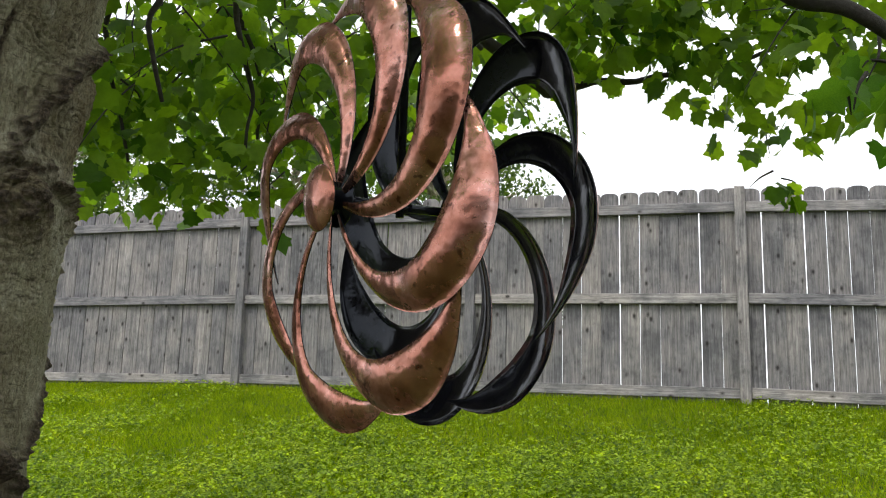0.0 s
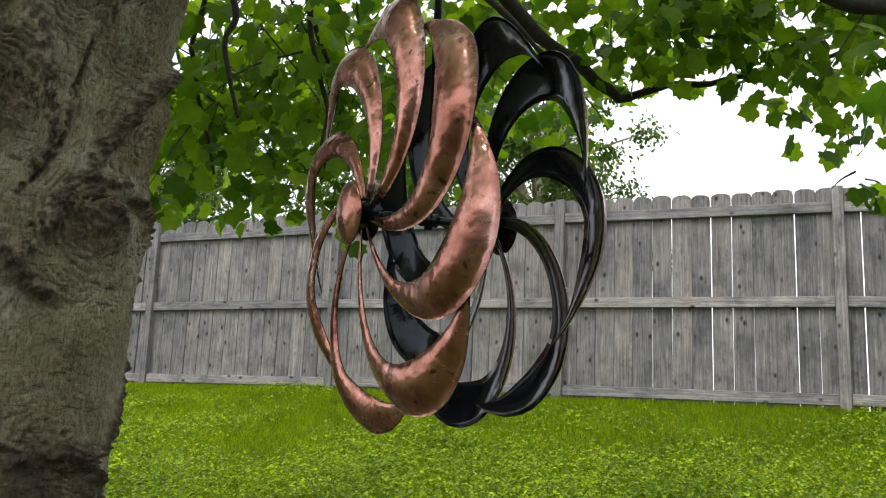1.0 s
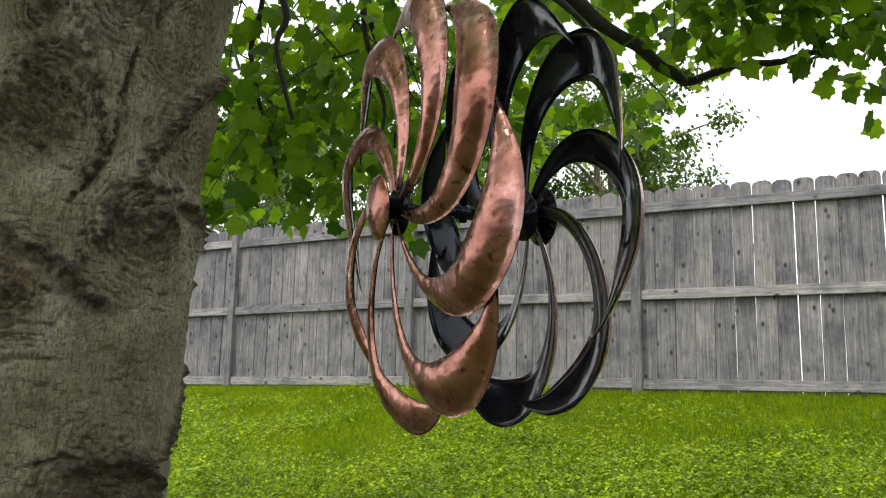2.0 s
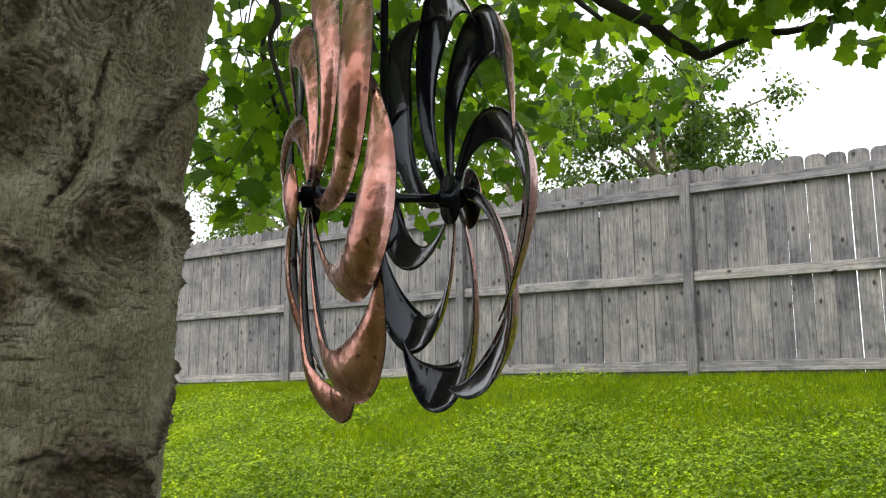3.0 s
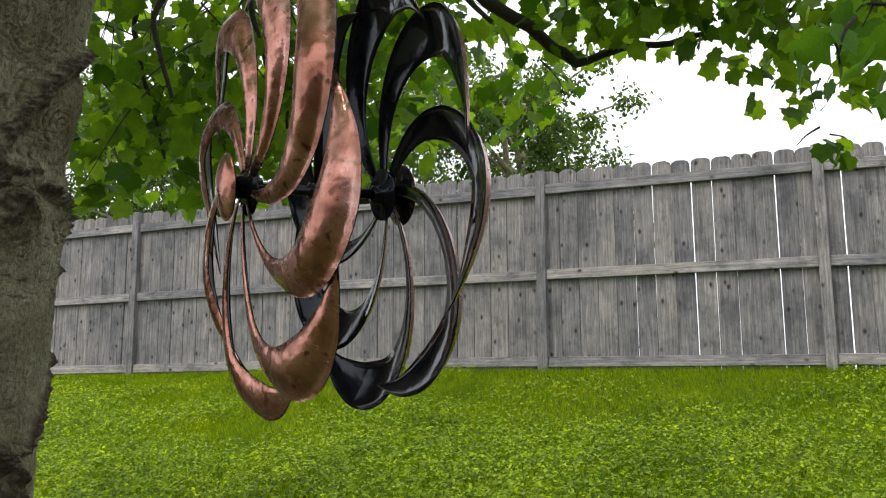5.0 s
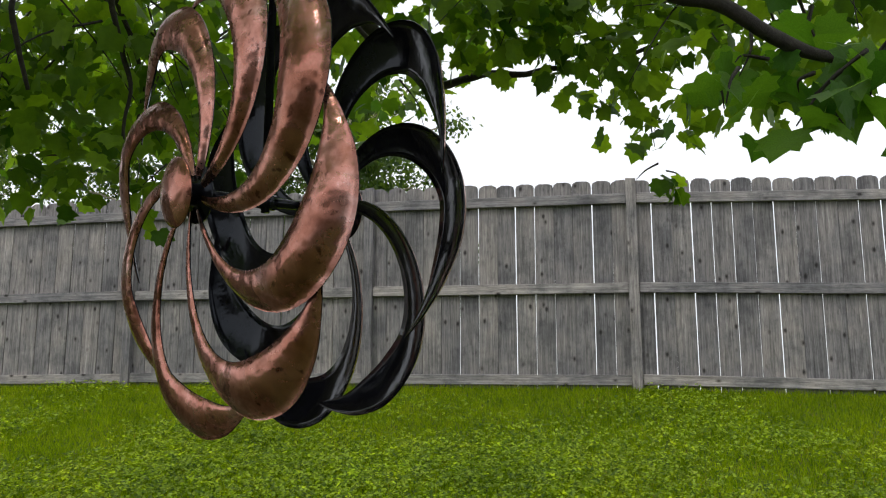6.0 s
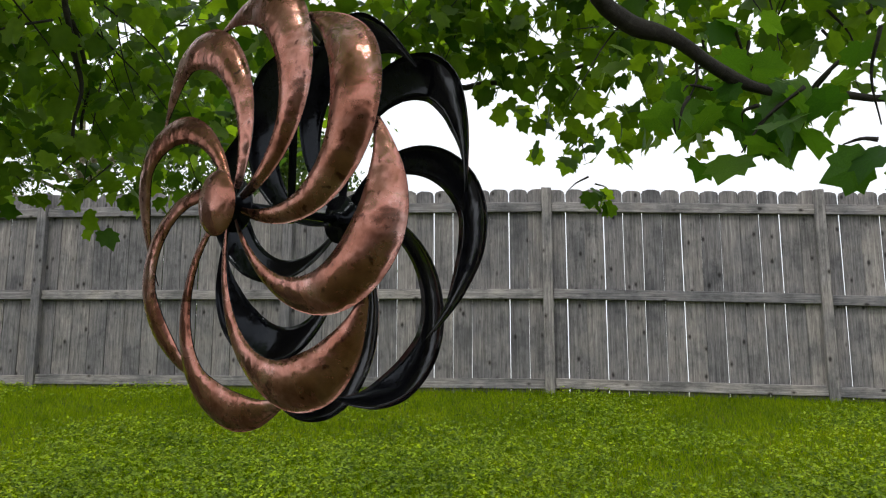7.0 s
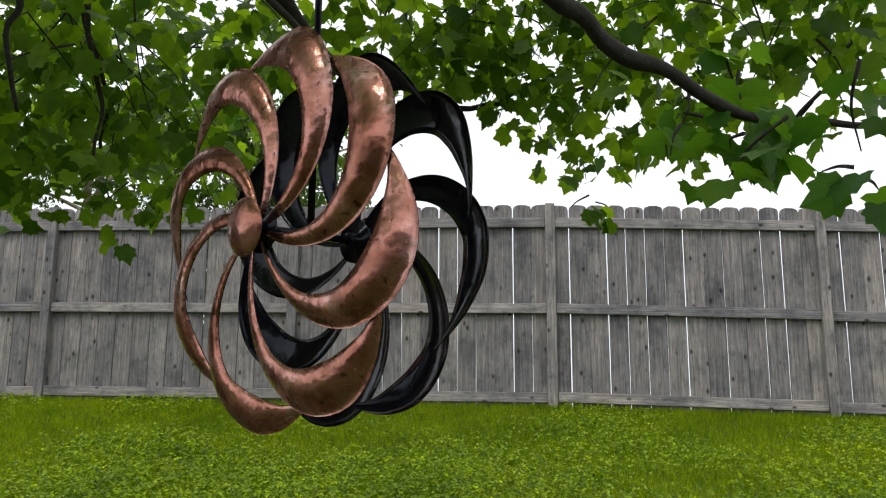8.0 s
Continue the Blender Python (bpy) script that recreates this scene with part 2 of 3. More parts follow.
# ---- helpers for meshes ----
def link_mesh(name, verts, faces, mats, parent=None, smooth=False, label="", index=None):
    me = bpy.data.meshes.new(name)
    me.from_pydata([tuple(v) for v in verts], [], faces)
    for mt in mats:
        me.materials.append(mt)
    if index is not None:
        me.polygons.foreach_set("material_index", index)
    if smooth:
        me.polygons.foreach_set("use_smooth", [True] * len(me.polygons))
    me.update()
    ob = new(name, me)
    if parent is not None:
        ob.parent = parent
    if label:
        ob["label"] = label
    return ob


def part(name, bm, mat, parent, label="", smooth=False):
    me = bpy.data.meshes.new(name)
    bm.to_mesh(me)
    bm.free()
    me.materials.append(mat)
    if smooth:
        me.polygons.foreach_set("use_smooth", [True] * len(me.polygons))
    ob = new(name, me)
    ob.parent = parent
    if label:
        ob["label"] = label
    return ob


def tube(path, radii, sides=8):
    """Vertices and faces of a round, tapered rod along a path, closed at its ends."""
    pts = [Vector(p) for p in path]
    verts, faces = [], []
    side = Vector((0.31, 0.77, 0.55))
    for i, p in enumerate(pts):
        d = (pts[min(i + 1, len(pts) - 1)] - pts[max(i - 1, 0)]).normalized()
        u = (side - d * side.dot(d)).normalized()
        w = d.cross(u)
        side = u
        for k in range(sides):
            a = 2 * math.pi * k / sides
            verts.append(p + (u * math.cos(a) + w * math.sin(a)) * radii[i])
    for i in range(len(pts) - 1):
        for k in range(sides):
            a, b2 = i * sides + k, i * sides + (k + 1) % sides
            faces.append((a, b2, b2 + sides, a + sides))
    faces.append(tuple(range(sides))[::-1])
    faces.append(tuple(range(len(verts) - sides, len(verts))))
    return verts, faces


def smooth_path(pts, n):
    """Catmull-Rom through the points."""
    p = [Vector(q) for q in pts]
    p = [2 * p[0] - p[1]] + p + [2 * p[-1] - p[-2]]
    out = []
    for i in range(1, len(p) - 2):
        for k in range(n):
            t = k / n
            out.append(0.5 * (2 * p[i] + (p[i + 1] - p[i - 1]) * t + (2 * p[i - 1] - 5 * p[i] + 4 * p[i + 1] - p[i + 2]) * t * t
                              + (3 * p[i] - p[i - 1] - 3 * p[i + 1] + p[i + 2]) * t ** 3))
    out.append(p[-2])
    return out


def curve_through(xs, ys, n):
    """Smooth samples of y over x at n even steps of the row number."""
    pts = smooth_path([(a, c, 0) for a, c in zip(xs, ys)], 12)
    return [pts[round(i * (len(pts) - 1) / (n - 1))] for i in range(n)]


# ---- ground: a bank that rises towards the fence ----
FENCE_Y = 7.3
POST_STEP = 2.44
POST_GROUND = {-5: 0.03, -4: 0.03, -3: 0.03, -2: 0.03, -1: 0.03, 0: 0.0, 1: -0.03, 2: -0.11, 3: -0.2, 4: -0.28}


def fence_ground(x):
    k = max(-5, min(3.999, x / POST_STEP))
    i = math.floor(k)
    return POST_GROUND[i] + (POST_GROUND[i + 1] - POST_GROUND[i]) * (k - i)


def ground_z(x, y):
    base = fence_ground(x)
    d = FENCE_Y - y
    if d <= 0:
        return base
    fall = 0.235 * d if d < 9 else 0.235 * 9 + 0.02 * (d - 9)
    soft = 0.06 * math.exp(-((d - 0.3) / 0.5) ** 2) * 0.3
    return base - fall + soft + 0.02 * noise.noise((x * 0.7, y * 0.7, 3.1)) * min(1, d)


def build_ground():
    xs = sorted(set([-400, -150, -60, -30, -18] + [-12 + 0.3 * i for i in range(81)] + [18, 30, 60, 150, 400]))
    ys = sorted(set([-400, -150, -60, -30, -14] + [-8 + 0.3 * i for i in range(54)] + [9, 12, 20, 40, 100, 400]))
    verts = [(x, y, ground_z(x, y)) for y in ys for x in xs]
    w = len(xs)
    faces = [(j * w + i, j * w + i + 1, (j + 1) * w + i + 1, (j + 1) * w + i) for j in range(len(ys) - 1) for i in range(w - 1)]
    ob = link_mesh("ground", verts, faces, [LAWN], smooth=True)
    tagged(ob, "sloping green lawn soil under short grass and clover", "lawn", kind="structure")


build_ground()


def unseen_wall_material():
    m, n, l, b = material("dull_brown_unseen_wall")
    tc = n.new("ShaderNodeTexCoord")
    f = noise_tex(n, l, tc.outputs["Object"], 3, 6, 0.65)
    c = ramp(n, [(0.3, (0.10, 0.085, 0.07)), (0.7, (0.17, 0.15, 0.125))])
    l.new(f.outputs[0], c.inputs[0])
    l.new(c.outputs[0], b.inputs["Base Color"])
    b.inputs["Roughness"].default_value = 0.85
    return m


# unseen wall, added behind the camera so the copper reflects something darker
def build_back_wall():
    verts = [(x, y, z) for z in (-2.6, 0.7) for x, y in ((-11, -7.3), (12, -7.3), (12, -7.0), (-11, -7.0))]
    faces = [(0, 3, 2, 1), (4, 5, 6, 7), (0, 1, 5, 4), (1, 2, 6, 5), (2, 3, 7, 6), (3, 0, 4, 7)]
    tagged(link_mesh("unseen_wall", verts, faces, [unseen_wall_material()]), "plain brown unseen wall added to close the yard and darken reflections", "wall", kind="structure")


build_back_wall()


# ---- fence: posts, three rails a bay and dog-eared pickets ----
def box_bm(x0, x1, y0, y1, z0, z1, bevel=0.006):
    bm = bmesh.new()
    bmesh.ops.create_cube(bm, size=1)
    for v in bm.verts:
        v.co = Vector(((x0 + x1) / 2 + v.co.x * (x1 - x0), (y0 + y1) / 2 + v.co.y * (y1 - y0), (z0 + z1) / 2 + v.co.z * (z1 - z0)))
    bmesh.ops.bevel(bm, geom=list(bm.edges), offset=bevel, segments=1, affect="EDGES")
    return bm


def picket_mesh(width, height, seed):
    """A board with clipped and worn upper corners, a little cupped."""
    r = random.Random(seed)
    h = width / 2
    c, d = 0.034 + r.uniform(-0.006, 0.006), 0.045 + r.uniform(-0.008, 0.008)
    top = [(-h, height - d), (-h + c * 0.3, height - d * 0.42), (-h + c, height - 0.008), (-h + c * 1.5, height),
           (h - c * 1.5, height + r.uniform(-0.004, 0.004)), (h - c, height - 0.008), (h - c * 0.3, height - d * 0.42), (h, height - d)]
    outline = [(-h, 0.0)] + top + [(h, 0.0)]
    bow = r.uniform(-0.004, 0.004)
    inset = [(x * (1 - 0.0045 / h), z - (0.0045 if z > 0 else 0)) for x, z in outline]
    verts = [(x, bow * (1 - (x / h) ** 2), z) for x, z in inset]
    verts += [(x, 0.005 + bow * (1 - (x / h) ** 2), z) for x, z in outline]
    verts += [(x, 0.018 + bow * (1 - (x / h) ** 2), z) for x, z in outline]
    k = len(outline)
    faces = [tuple(range(k)), tuple(range(3 * k - 1, 2 * k - 1, -1))]
    faces += [(o + i, o + i + k, o + (i + 1) % k + k, o + (i + 1) % k) for o in (0, k) for i in range(k)]
    me = bpy.data.meshes.new("picket")
    me.from_pydata(verts, [], faces)
    me.materials.append(PICKET_WOOD)
    me.update()
    return me


def build_fence():
    fence = new("fence")
    tagged(fence, "weathered grey wooden privacy fence with dog-eared pickets", "fence")
    r = random.Random(5)
    tight = [picket_mesh(0.1690 + 0.0012 * i, 1.925, 20 + i) for i in range(4)]
    loose = [picket_mesh(0.1672 + 0.0015 * i, 1.925, 40 + i) for i in range(5)]
    for k in range(-5, 5):
        x, g = k * POST_STEP, POST_GROUND[k]
        bm = box_bm(-0.045, 0.045, 0, 0.09, -0.3, 1.905, 0.005)
        for v in bm.verts:
            if v.co.z > 1.5:
                v.co.z += r.uniform(-0.004, 0.004)
        ob = part("post", bm, POST_WOOD, fence, "square grey post")
        ob.matrix_local = pose(x + 0.045, FENCE_Y, g, 0, r.uniform(-0.35, 0.35), 0)
    for k in range(-5, 4):
        x0, g0, g1 = k * POST_STEP + 0.09, POST_GROUND[k], POST_GROUND[k + 1]
        length = POST_STEP - 0.09
        tilt = math.degrees(math.atan2(g0 - g1, POST_STEP))
        for z, h in ((0.06, 0.092), (0.865, 0.092), (1.675, 0.092)):
            ob = part("rail", box_bm(0, length, 0, 0.036, 0, h, 0.004), RAIL_WOOD, fence, "long grey cross rail")
            ob.matrix_local = pose(x0, FENCE_Y + 0.028, g0 + z + r.uniform(-0.006, 0.006), 0, tilt, 0)
        pitch = POST_STEP / 14
        for i in range(14):
            x = k * POST_STEP + 0.09 + (i + 0.5) * pitch - 0.045
            me = r.choice(loose if k >= 0 and not (k == 0 and i < 2) else tight)
            ob = new("picket", me)
            ob.parent = fence
            ob.matrix_local = pose(x + r.uniform(-0.002, 0.002), FENCE_Y + 0.066 + r.uniform(0, 0.009),
                                   fence_ground(x) - 0.02 + r.uniform(-0.008, 0.008), 0, r.uniform(-0.15, 0.15), 0)


build_fence()


# ---- hanging wind spinner: two eight-bladed wheels on one axle ----
JOINT = Vector((2.041, 0.129, -0.016))
AXLE = Vector((0.5446, 0.8387, 0.075)).normalized()
WHEEL_R = 0.243


def blade(parent, turn):
    """One scythe-shaped blade, copper on its outer face and black within; x is the wheel's axis."""
    rows = 50
    s = [0, 1, 2, 3, 4, 5, 6, 7]
    rad = [p.y for p in curve_through(s, [0.08, 0.45, 0.715, 0.87, 0.93, 0.935, 0.925, 0.90], rows)]
    ang = [p.y for p in curve_through(s, [-94, -77, -61, -47, -35, -24, -14, -3], rows)]
    wid = [max(0.006, p.y) for p in curve_through(s, [0.034, 0.106, 0.182, 0.232, 0.240, 0.175, 0.08, 0.006], rows)]
    tip = [p.y for p in curve_through(s, [21, 20, 19, 19, 20, 23, 28, 33], rows)]
    fore = [p.y for p in curve_through(s, [0.01, -0.008, -0.017, -0.027, -0.055, -0.077, -0.084, -0.084], rows)]
    line = []
    for q, a, x in zip(rad, ang, fore):
        f = radians(a + turn)
        line.append(Vector((x, -math.sin(f) * q, math.cos(f) * q)) * WHEEL_R)
    mid = rows * 2 // 3
    turned_in = (line[mid + 1] - line[mid - 1]).cross(Vector((1, 0, 0))).dot(line[mid]) < 0
    across = 7
    verts, faces, index = [], [], []
    for side in (0, 1):
        for i, p in enumerate(line):
            d = (line[min(i + 1, rows - 1)] - line[max(i - 1, 0)]).normalized()
            out = d.cross(Vector((1, 0, 0))).normalized()
            out = -out if turned_in else out
            tau = radians(tip[i])
            wv = out * math.cos(tau) - Vector((1, 0, 0)) * math.sin(tau)
            nv = wv.cross(d).normalized()
            nv = nv if nv.x > 0 else -nv
            half = wid[i] * WHEEL_R / 2
            for k in range(across):
                u = 2 * k / (across - 1) - 1
                lift = (0.12 if side else 0.36) * half * (1 - u * u)
                verts.append(p + wv * half * u + nv * (lift - side * 0.0012))
    n = rows * across
    for i in range(rows - 1):
        for k in range(across - 1):
            a = i * across + k
            faces.append((a, a + 1, a + across + 1, a + across))
            index.append(0)
            faces.append((a + n, a + n + across, a + n + across + 1, a + n + 1))
            index.append(1)
    for i in range(rows - 1):
        for k in (0, across - 1):
            a = i * across + k
            faces.append((a, a + across, a + across + n, a + n))
            index.append(1)
    return link_mesh("blade", verts, faces, [COPPER, BLACK], parent, True, "curved copper blade with a black back", index)


def lathe(profile, sides=32):
    """A turned shape round the x axis from (x, radius) pairs."""
    verts, faces = [], []
    for x, q in profile:
        for k in range(sides):
            a = 2 * math.pi * k / sides
            verts.append((x, q * math.cos(a), q * math.sin(a)))
    for i in range(len(profile) - 1):
        for k in range(sides):
            a, b2 = i * sides + k, i * sides + (k + 1) % sides
            faces.append((a, b2, b2 + sides, a + sides))
    faces.append(tuple(range(sides))[::-1])
    faces.append(tuple(range(len(verts) - sides, len(verts))))
    return verts, faces


def build_spinner():
    spinner = new("wind_spinner")
    spinner.location = JOINT
    tagged(spinner, "hanging kinetic wind spinner with curled copper and black blades", "wind spinner")
    v, f = tube([(0, 0, -0.012), (0, 0, 0.5), (0, 0, 1.25)], [0.0048, 0.0048, 0.0048], 14)
    link_mesh("hanging_rod", v, f, [BLACK], spinner, True, "thin black steel rod")
    v, f = tube([AXLE * -0.112, AXLE * 0.117], [0.0055, 0.0055], 14)
    link_mesh("axle", v, f, [BLACK], spinner, True, "black cross axle")
    v, f = lathe([(-0.012, 0.004), (-0.011, 0.0085), (0.011, 0.0085), (0.012, 0.004)], 20)
    ob = link_mesh("collar", v, f, [BLACK], spinner, True)
    ob.matrix_local = pose(0, 0, 0, 0, 0, math.degrees(math.atan2(AXLE.y, AXLE.x)))
    hook = smooth_path([(0, 0, 1.24), (0.0, 0, 1.3), (0.02, 0, 1.34), (0.05, 0, 1.33), (0.055, 0, 1.28)], 5)
    v, f = tube(hook, [0.004] * len(hook), 8)
    link_mesh("hook", v, f, [BLACK], spinner, True, "black steel hook")
    for along, phase, toe in ((-0.083, 21.0, -5.7), (0.085, 4.0, -3.1)):
        wheel = new("wheel")
        wheel.parent = spinner
        d = AXLE if along > 0 else -AXLE
        wheel.matrix_local = Matrix.Translation(AXLE * along) @ pose(0, 0, 0, 0, -math.degrees(math.asin(d.z)), toe + math.degrees(math.atan2(d.y, d.x)))
        v, f = lathe([(-0.016, 0.006), (-0.015, 0.011), (-0.005, 0.012), (-0.004, 0.030), (0.000, 0.0305), (0.002, 0.013), (0.012, 0.012), (0.013, 0.006)])
        link_mesh("hub", v, f, [BLACK], wheel, True, "black hub disc")
        v, f = lathe([(0.018, 0.012), (0.021, 0.035), (0.0225, 0.0362), (0.024, 0.035), (0.0275, 0.028), (0.031, 0.014), (0.032, 0.003)], 40)
        link_mesh("cap", v, f, [COPPER, BLACK], wheel, True, "domed copper hub cap with a black back", [1 if i < 80 or i == len(f) - 2 else 0 for i in range(len(f))])
        for i in range(8):
            blade(wheel, phase + 45 * i)


build_spinner()


# ---- the near maple: trunk, limbs, twigs and leaves ----
TRUNK = Vector((1.07, 0.375, 0.0))
# knots left by lost branches: angle round the trunk, height, radius, how far they stand out, crust, brown weathering
# brown on the upper knots is part weathering, part painted shade
KNOTS = [(-9, 0.075, 0.052, 0.036, 0.95, 0.9), (-63, -0.05, 0.052, 0.02, 0.65, 0.9), (-11, -0.41, 0.085, 0.028, 0.7, 0.9), (-64, 0.29, 0.09, 0.022, 0.28, 0.7), (-34, 0.50, 0.075, 0.03, 0.28, 0.7), (-75, 0.47, 0.05, -0.02, 0.8, 0.8),
         (16, 0.245, 0.075, 0.016, 0.0, 1.0), (30, 0.33, 0.045, 0.012, 0.1, 1.0), (38, 0.10, 0.045, 0.012, 0.45, 0.6), (-4, 0.47, 0.09, 0.008, 0.0, 0.8), (49, -0.005, 0.016, 0.006, 0.5, 0.3), (-15, 0.265, 0.009, 0.006, 0.7, 0.2),
         (-100, -0.1, 0.09, 0.03, 0.6, 0.6), (-55, 0.75, 0.12, 0.03, 0.7, 0.6), (150, 0.4, 0.09, 0.03, 0.6, 0.5)]
# folds and ridges in the bark: (angle, height) along them, lift, half width, crust
FOLDS = [([(-44, -0.04), (-36, 0.012), (-30, 0.058), (-24, 0.122), (-17, 0.151), (-2, 0.15), (14, 0.13), (26, 0.118)], 0.013, 0.012, 0.9),
         ([(-16, 0.165), (-8, 0.226), (0, 0.282), (11, 0.339), (34, 0.405)], 0.015, 0.017, 0.75),
         ([(-46, 0.10), (-37, 0.15), (-31, 0.196), (-30, 0.286), (-28, 0.371), (-22, 0.43), (-16, 0.486), (-8, 0.56)], -0.007, 0.005, 0.75),
         ([(-62, 0.55), (-58, 0.458), (-48, 0.363), (-39, 0.271), (-35, 0.2), (-42, 0.141)], -0.010, 0.016, 0.6),
         ([(-76, 0.05), (-65, 0.021), (-55, 0.025), (-45, -0.009), (-34, -0.053), (-26, -0.066)], 0.011, 0.012, 0.85),
         ([(-52, -0.47), (-41, -0.391), (-32, -0.346), (-17, -0.324), (-2, -0.336), (15, -0.38), (24, -0.45)], 0.013, 0.014, 0.9),
         ([(-45, -0.335), (-36, -0.315), (-28, -0.32)], 0.006, 0.005, 0.7),
         ([(53, -0.165), (48, -0.2), (36, -0.26), (24, -0.331)], 0.008, 0.007, 0.8),
         ([(60, -0.175), (56, -0.25), (40, -0.31)], 0.008, 0.006, 0.8),
         ([(-80, -0.112), (-60, -0.113), (-45, -0.11)], -0.005, 0.003, 0.3),
         ([(-80, -0.168), (-58, -0.172), (-38, -0.168)], -0.005, 0.0035, 0.35),
         ([(-70, -0.14), (-52, -0.138)], -0.004, 0.003, 0.25)]


def lattice_noise(x, y, z):
    """Smooth noise from -1 to 1 for whole arrays at once."""
    xi, yi, zi = np.floor(x).astype(np.int64), np.floor(y).astype(np.int64), np.floor(z).astype(np.int64)
    fx, fy, fz = x - xi, y - yi, z - zi
    fx, fy, fz = fx * fx * (3 - 2 * fx), fy * fy * (3 - 2 * fy), fz * fz * (3 - 2 * fz)
    total = 0.0
    for dx in (0, 1):
        for dy in (0, 1):
            for dz in (0, 1):
                h = ((xi + dx) * 374761393 + (yi + dy) * 668265263 + (zi + dz) * 1274126177) & 0x7FFFFFFF
                h = ((h ^ (h >> 13)) * 1103515245) & 0x7FFFFFFF
                h = (h ^ (h >> 16)) & 0xFFFF
                total = total + h / 32767.5 * np.where(dx, fx, 1 - fx) * np.where(dy, fy, 1 - fy) * np.where(dz, fz, 1 - fz)
    return total - 1.0


def fold_distance(u, z, pts, scale):
    """Distance from each place on the unrolled bark to a fold, and how far it lies above it."""
    best = np.full(u.shape, 9.0)
    over = np.zeros(u.shape)
    path = [(math.radians(p[0]) * scale, p[1]) for p in pts]
    for (ax, az), (bx, bz) in zip(path, path[1:]):
        dx, dz = bx - ax, bz - az
        t = np.clip(((u - ax) * dx + (z - az) * dz) / (dx * dx + dz * dz), 0, 1)
        ex, ez = u - ax - t * dx, z - az - t * dz
        d = np.hypot(ex, ez)
        over = np.where(d < best, ez, over)
        best = np.minimum(best, d)
    return best, over


def build_trunk(tree):
    turns = np.radians(np.concatenate([np.linspace(-135, 75, 400), np.linspace(78, 222, 50)]))
    z0, z1 = ground_z(TRUNK.x, TRUNK.y) - 0.15, 2.6
    levels = np.concatenate([np.linspace(z0, -0.62, 40), np.linspace(-0.617, 0.72, 500), np.linspace(0.74, z1, 60)])
    n, rows = len(turns), len(levels)
    a, z = np.meshgrid(turns, levels)
    c, s = np.cos(a), np.sin(a)
    up = np.maximum(0.0, z + 0.2)
    girth = np.interp(levels, [-0.7, -0.41, -0.18, 0.0, 0.11, 0.19, 0.30, 0.45, 0.7], [0.0, -0.002, 0.008, 0.004, -0.004, -0.018, -0.016, -0.014, 0.0])[:, None]
    base = 0.205 + 0.16 * np.exp(-(z - z0) / 0.28) + 0.028 * np.minimum(up, 0.8) - 0.03 * np.maximum(0, z - 0.7) + girth
    q = base * (1 + 0.03 * lattice_noise(c * 1.6, s * 1.6, z * 2.2) + 0.022 * lattice_noise(c * 4, s * 4, z * 5 + 7))
    wob = lattice_noise(c * 5, s * 5, z * 22)
    wob2 = lattice_noise(c * 5 + 9, s * 5, z * 22)
    rough = lattice_noise(c * 17, s * 17, z * 80) + 0.7 * lattice_noise(c * 42, s * 42, z * 190)
    q += 0.003 * lattice_noise(c * 22, s * 22, z * 34) + 0.002 * rough + 0.002 * lattice_noise(c * 9, s * 9, z * 120) * np.maximum(0, wob + 0.2)
    u0 = (a + math.pi) % (2 * math.pi) - math.pi
    scar_and_shade, stain, near = np.zeros(a.shape), np.zeros(a.shape), np.full(a.shape, 0.6)
    for deg, kz, size, out, crust, brown in KNOTS:
        da = (a - math.radians(deg) + math.pi) % (2 * math.pi) - math.pi
        u, w = da * 0.215 + size * (0.22 * wob + 0.05 * rough), z - kz + size * (0.22 * wob2 - 0.05 * rough)
        d = np.hypot(u, w / 1.12) / size
        body = np.exp(-(d * 0.95) ** 4)
        if size > 0.03:
            near = np.minimum(near, (d - 0.6) * size)
        q += 1.25 * out * np.exp(-d * d * 0.9) + 0.013 * rough * body * (1 if crust > 0.2 else 0.15)
        # rings of bark that close in round the wound, strongest under it
        rings = np.exp(-((d - 1.4) / 0.6) ** 2) * np.clip(0.45 - 0.9 * w / size, 0.25, 1) * np.clip(0.6 + 1.3 * wob2, 0, 1) * (1 if crust > 0.2 else 0)
        wave = np.sin(d * size / 0.012 * 6.28 + 4.0 * wob + 0.8 * rough)
        q += 0.002 * wave * rings
        scar_and_shade = np.maximum(scar_and_shade, crust * body * (0.65 + 1.0 * rough))
        # ring troughs take crust colour too, as painted shade
        scar_and_shade = np.maximum(scar_and_shade, 0.42 * rings * np.clip(-wave, 0, 1))
        stain = np.maximum(stain, brown * np.exp(-(d / 1.2) ** 4) * (0.7 + 0.5 * wob + 0.25 * rough))
    for pts, lift, width, crust in FOLDS:
        d, over = fold_distance(u0 * 0.215 + 0.006 * wob + 0.002 * rough, z + 0.006 * wob2 - 0.002 * rough, pts, 0.215)
        wide = width * (1 + 0.45 * wob)
        lip = np.exp(-(d / wide) ** 2)
        q += 1.35 * lift * lip * (1 + 0.6 * rough)
        # the crease that runs under a raised lip
        if lift > 0:
            q -= 0.014 * np.exp(-((over + 1.5 * width) / (0.7 * width)) ** 2) * np.exp(-(d / (2.6 * width)) ** 2)
        scar_and_shade = np.maximum(scar_and_shade, 1.15 * crust * np.exp(-(d / (1.35 * wide)) ** 2) * (0.7 + 1.0 * rough))
        stain = np.maximum(stain, 0.4 * crust * np.exp(-(d / (2.4 * width)) ** 2))
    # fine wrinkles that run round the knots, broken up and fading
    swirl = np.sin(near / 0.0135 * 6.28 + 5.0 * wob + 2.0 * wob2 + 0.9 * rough)
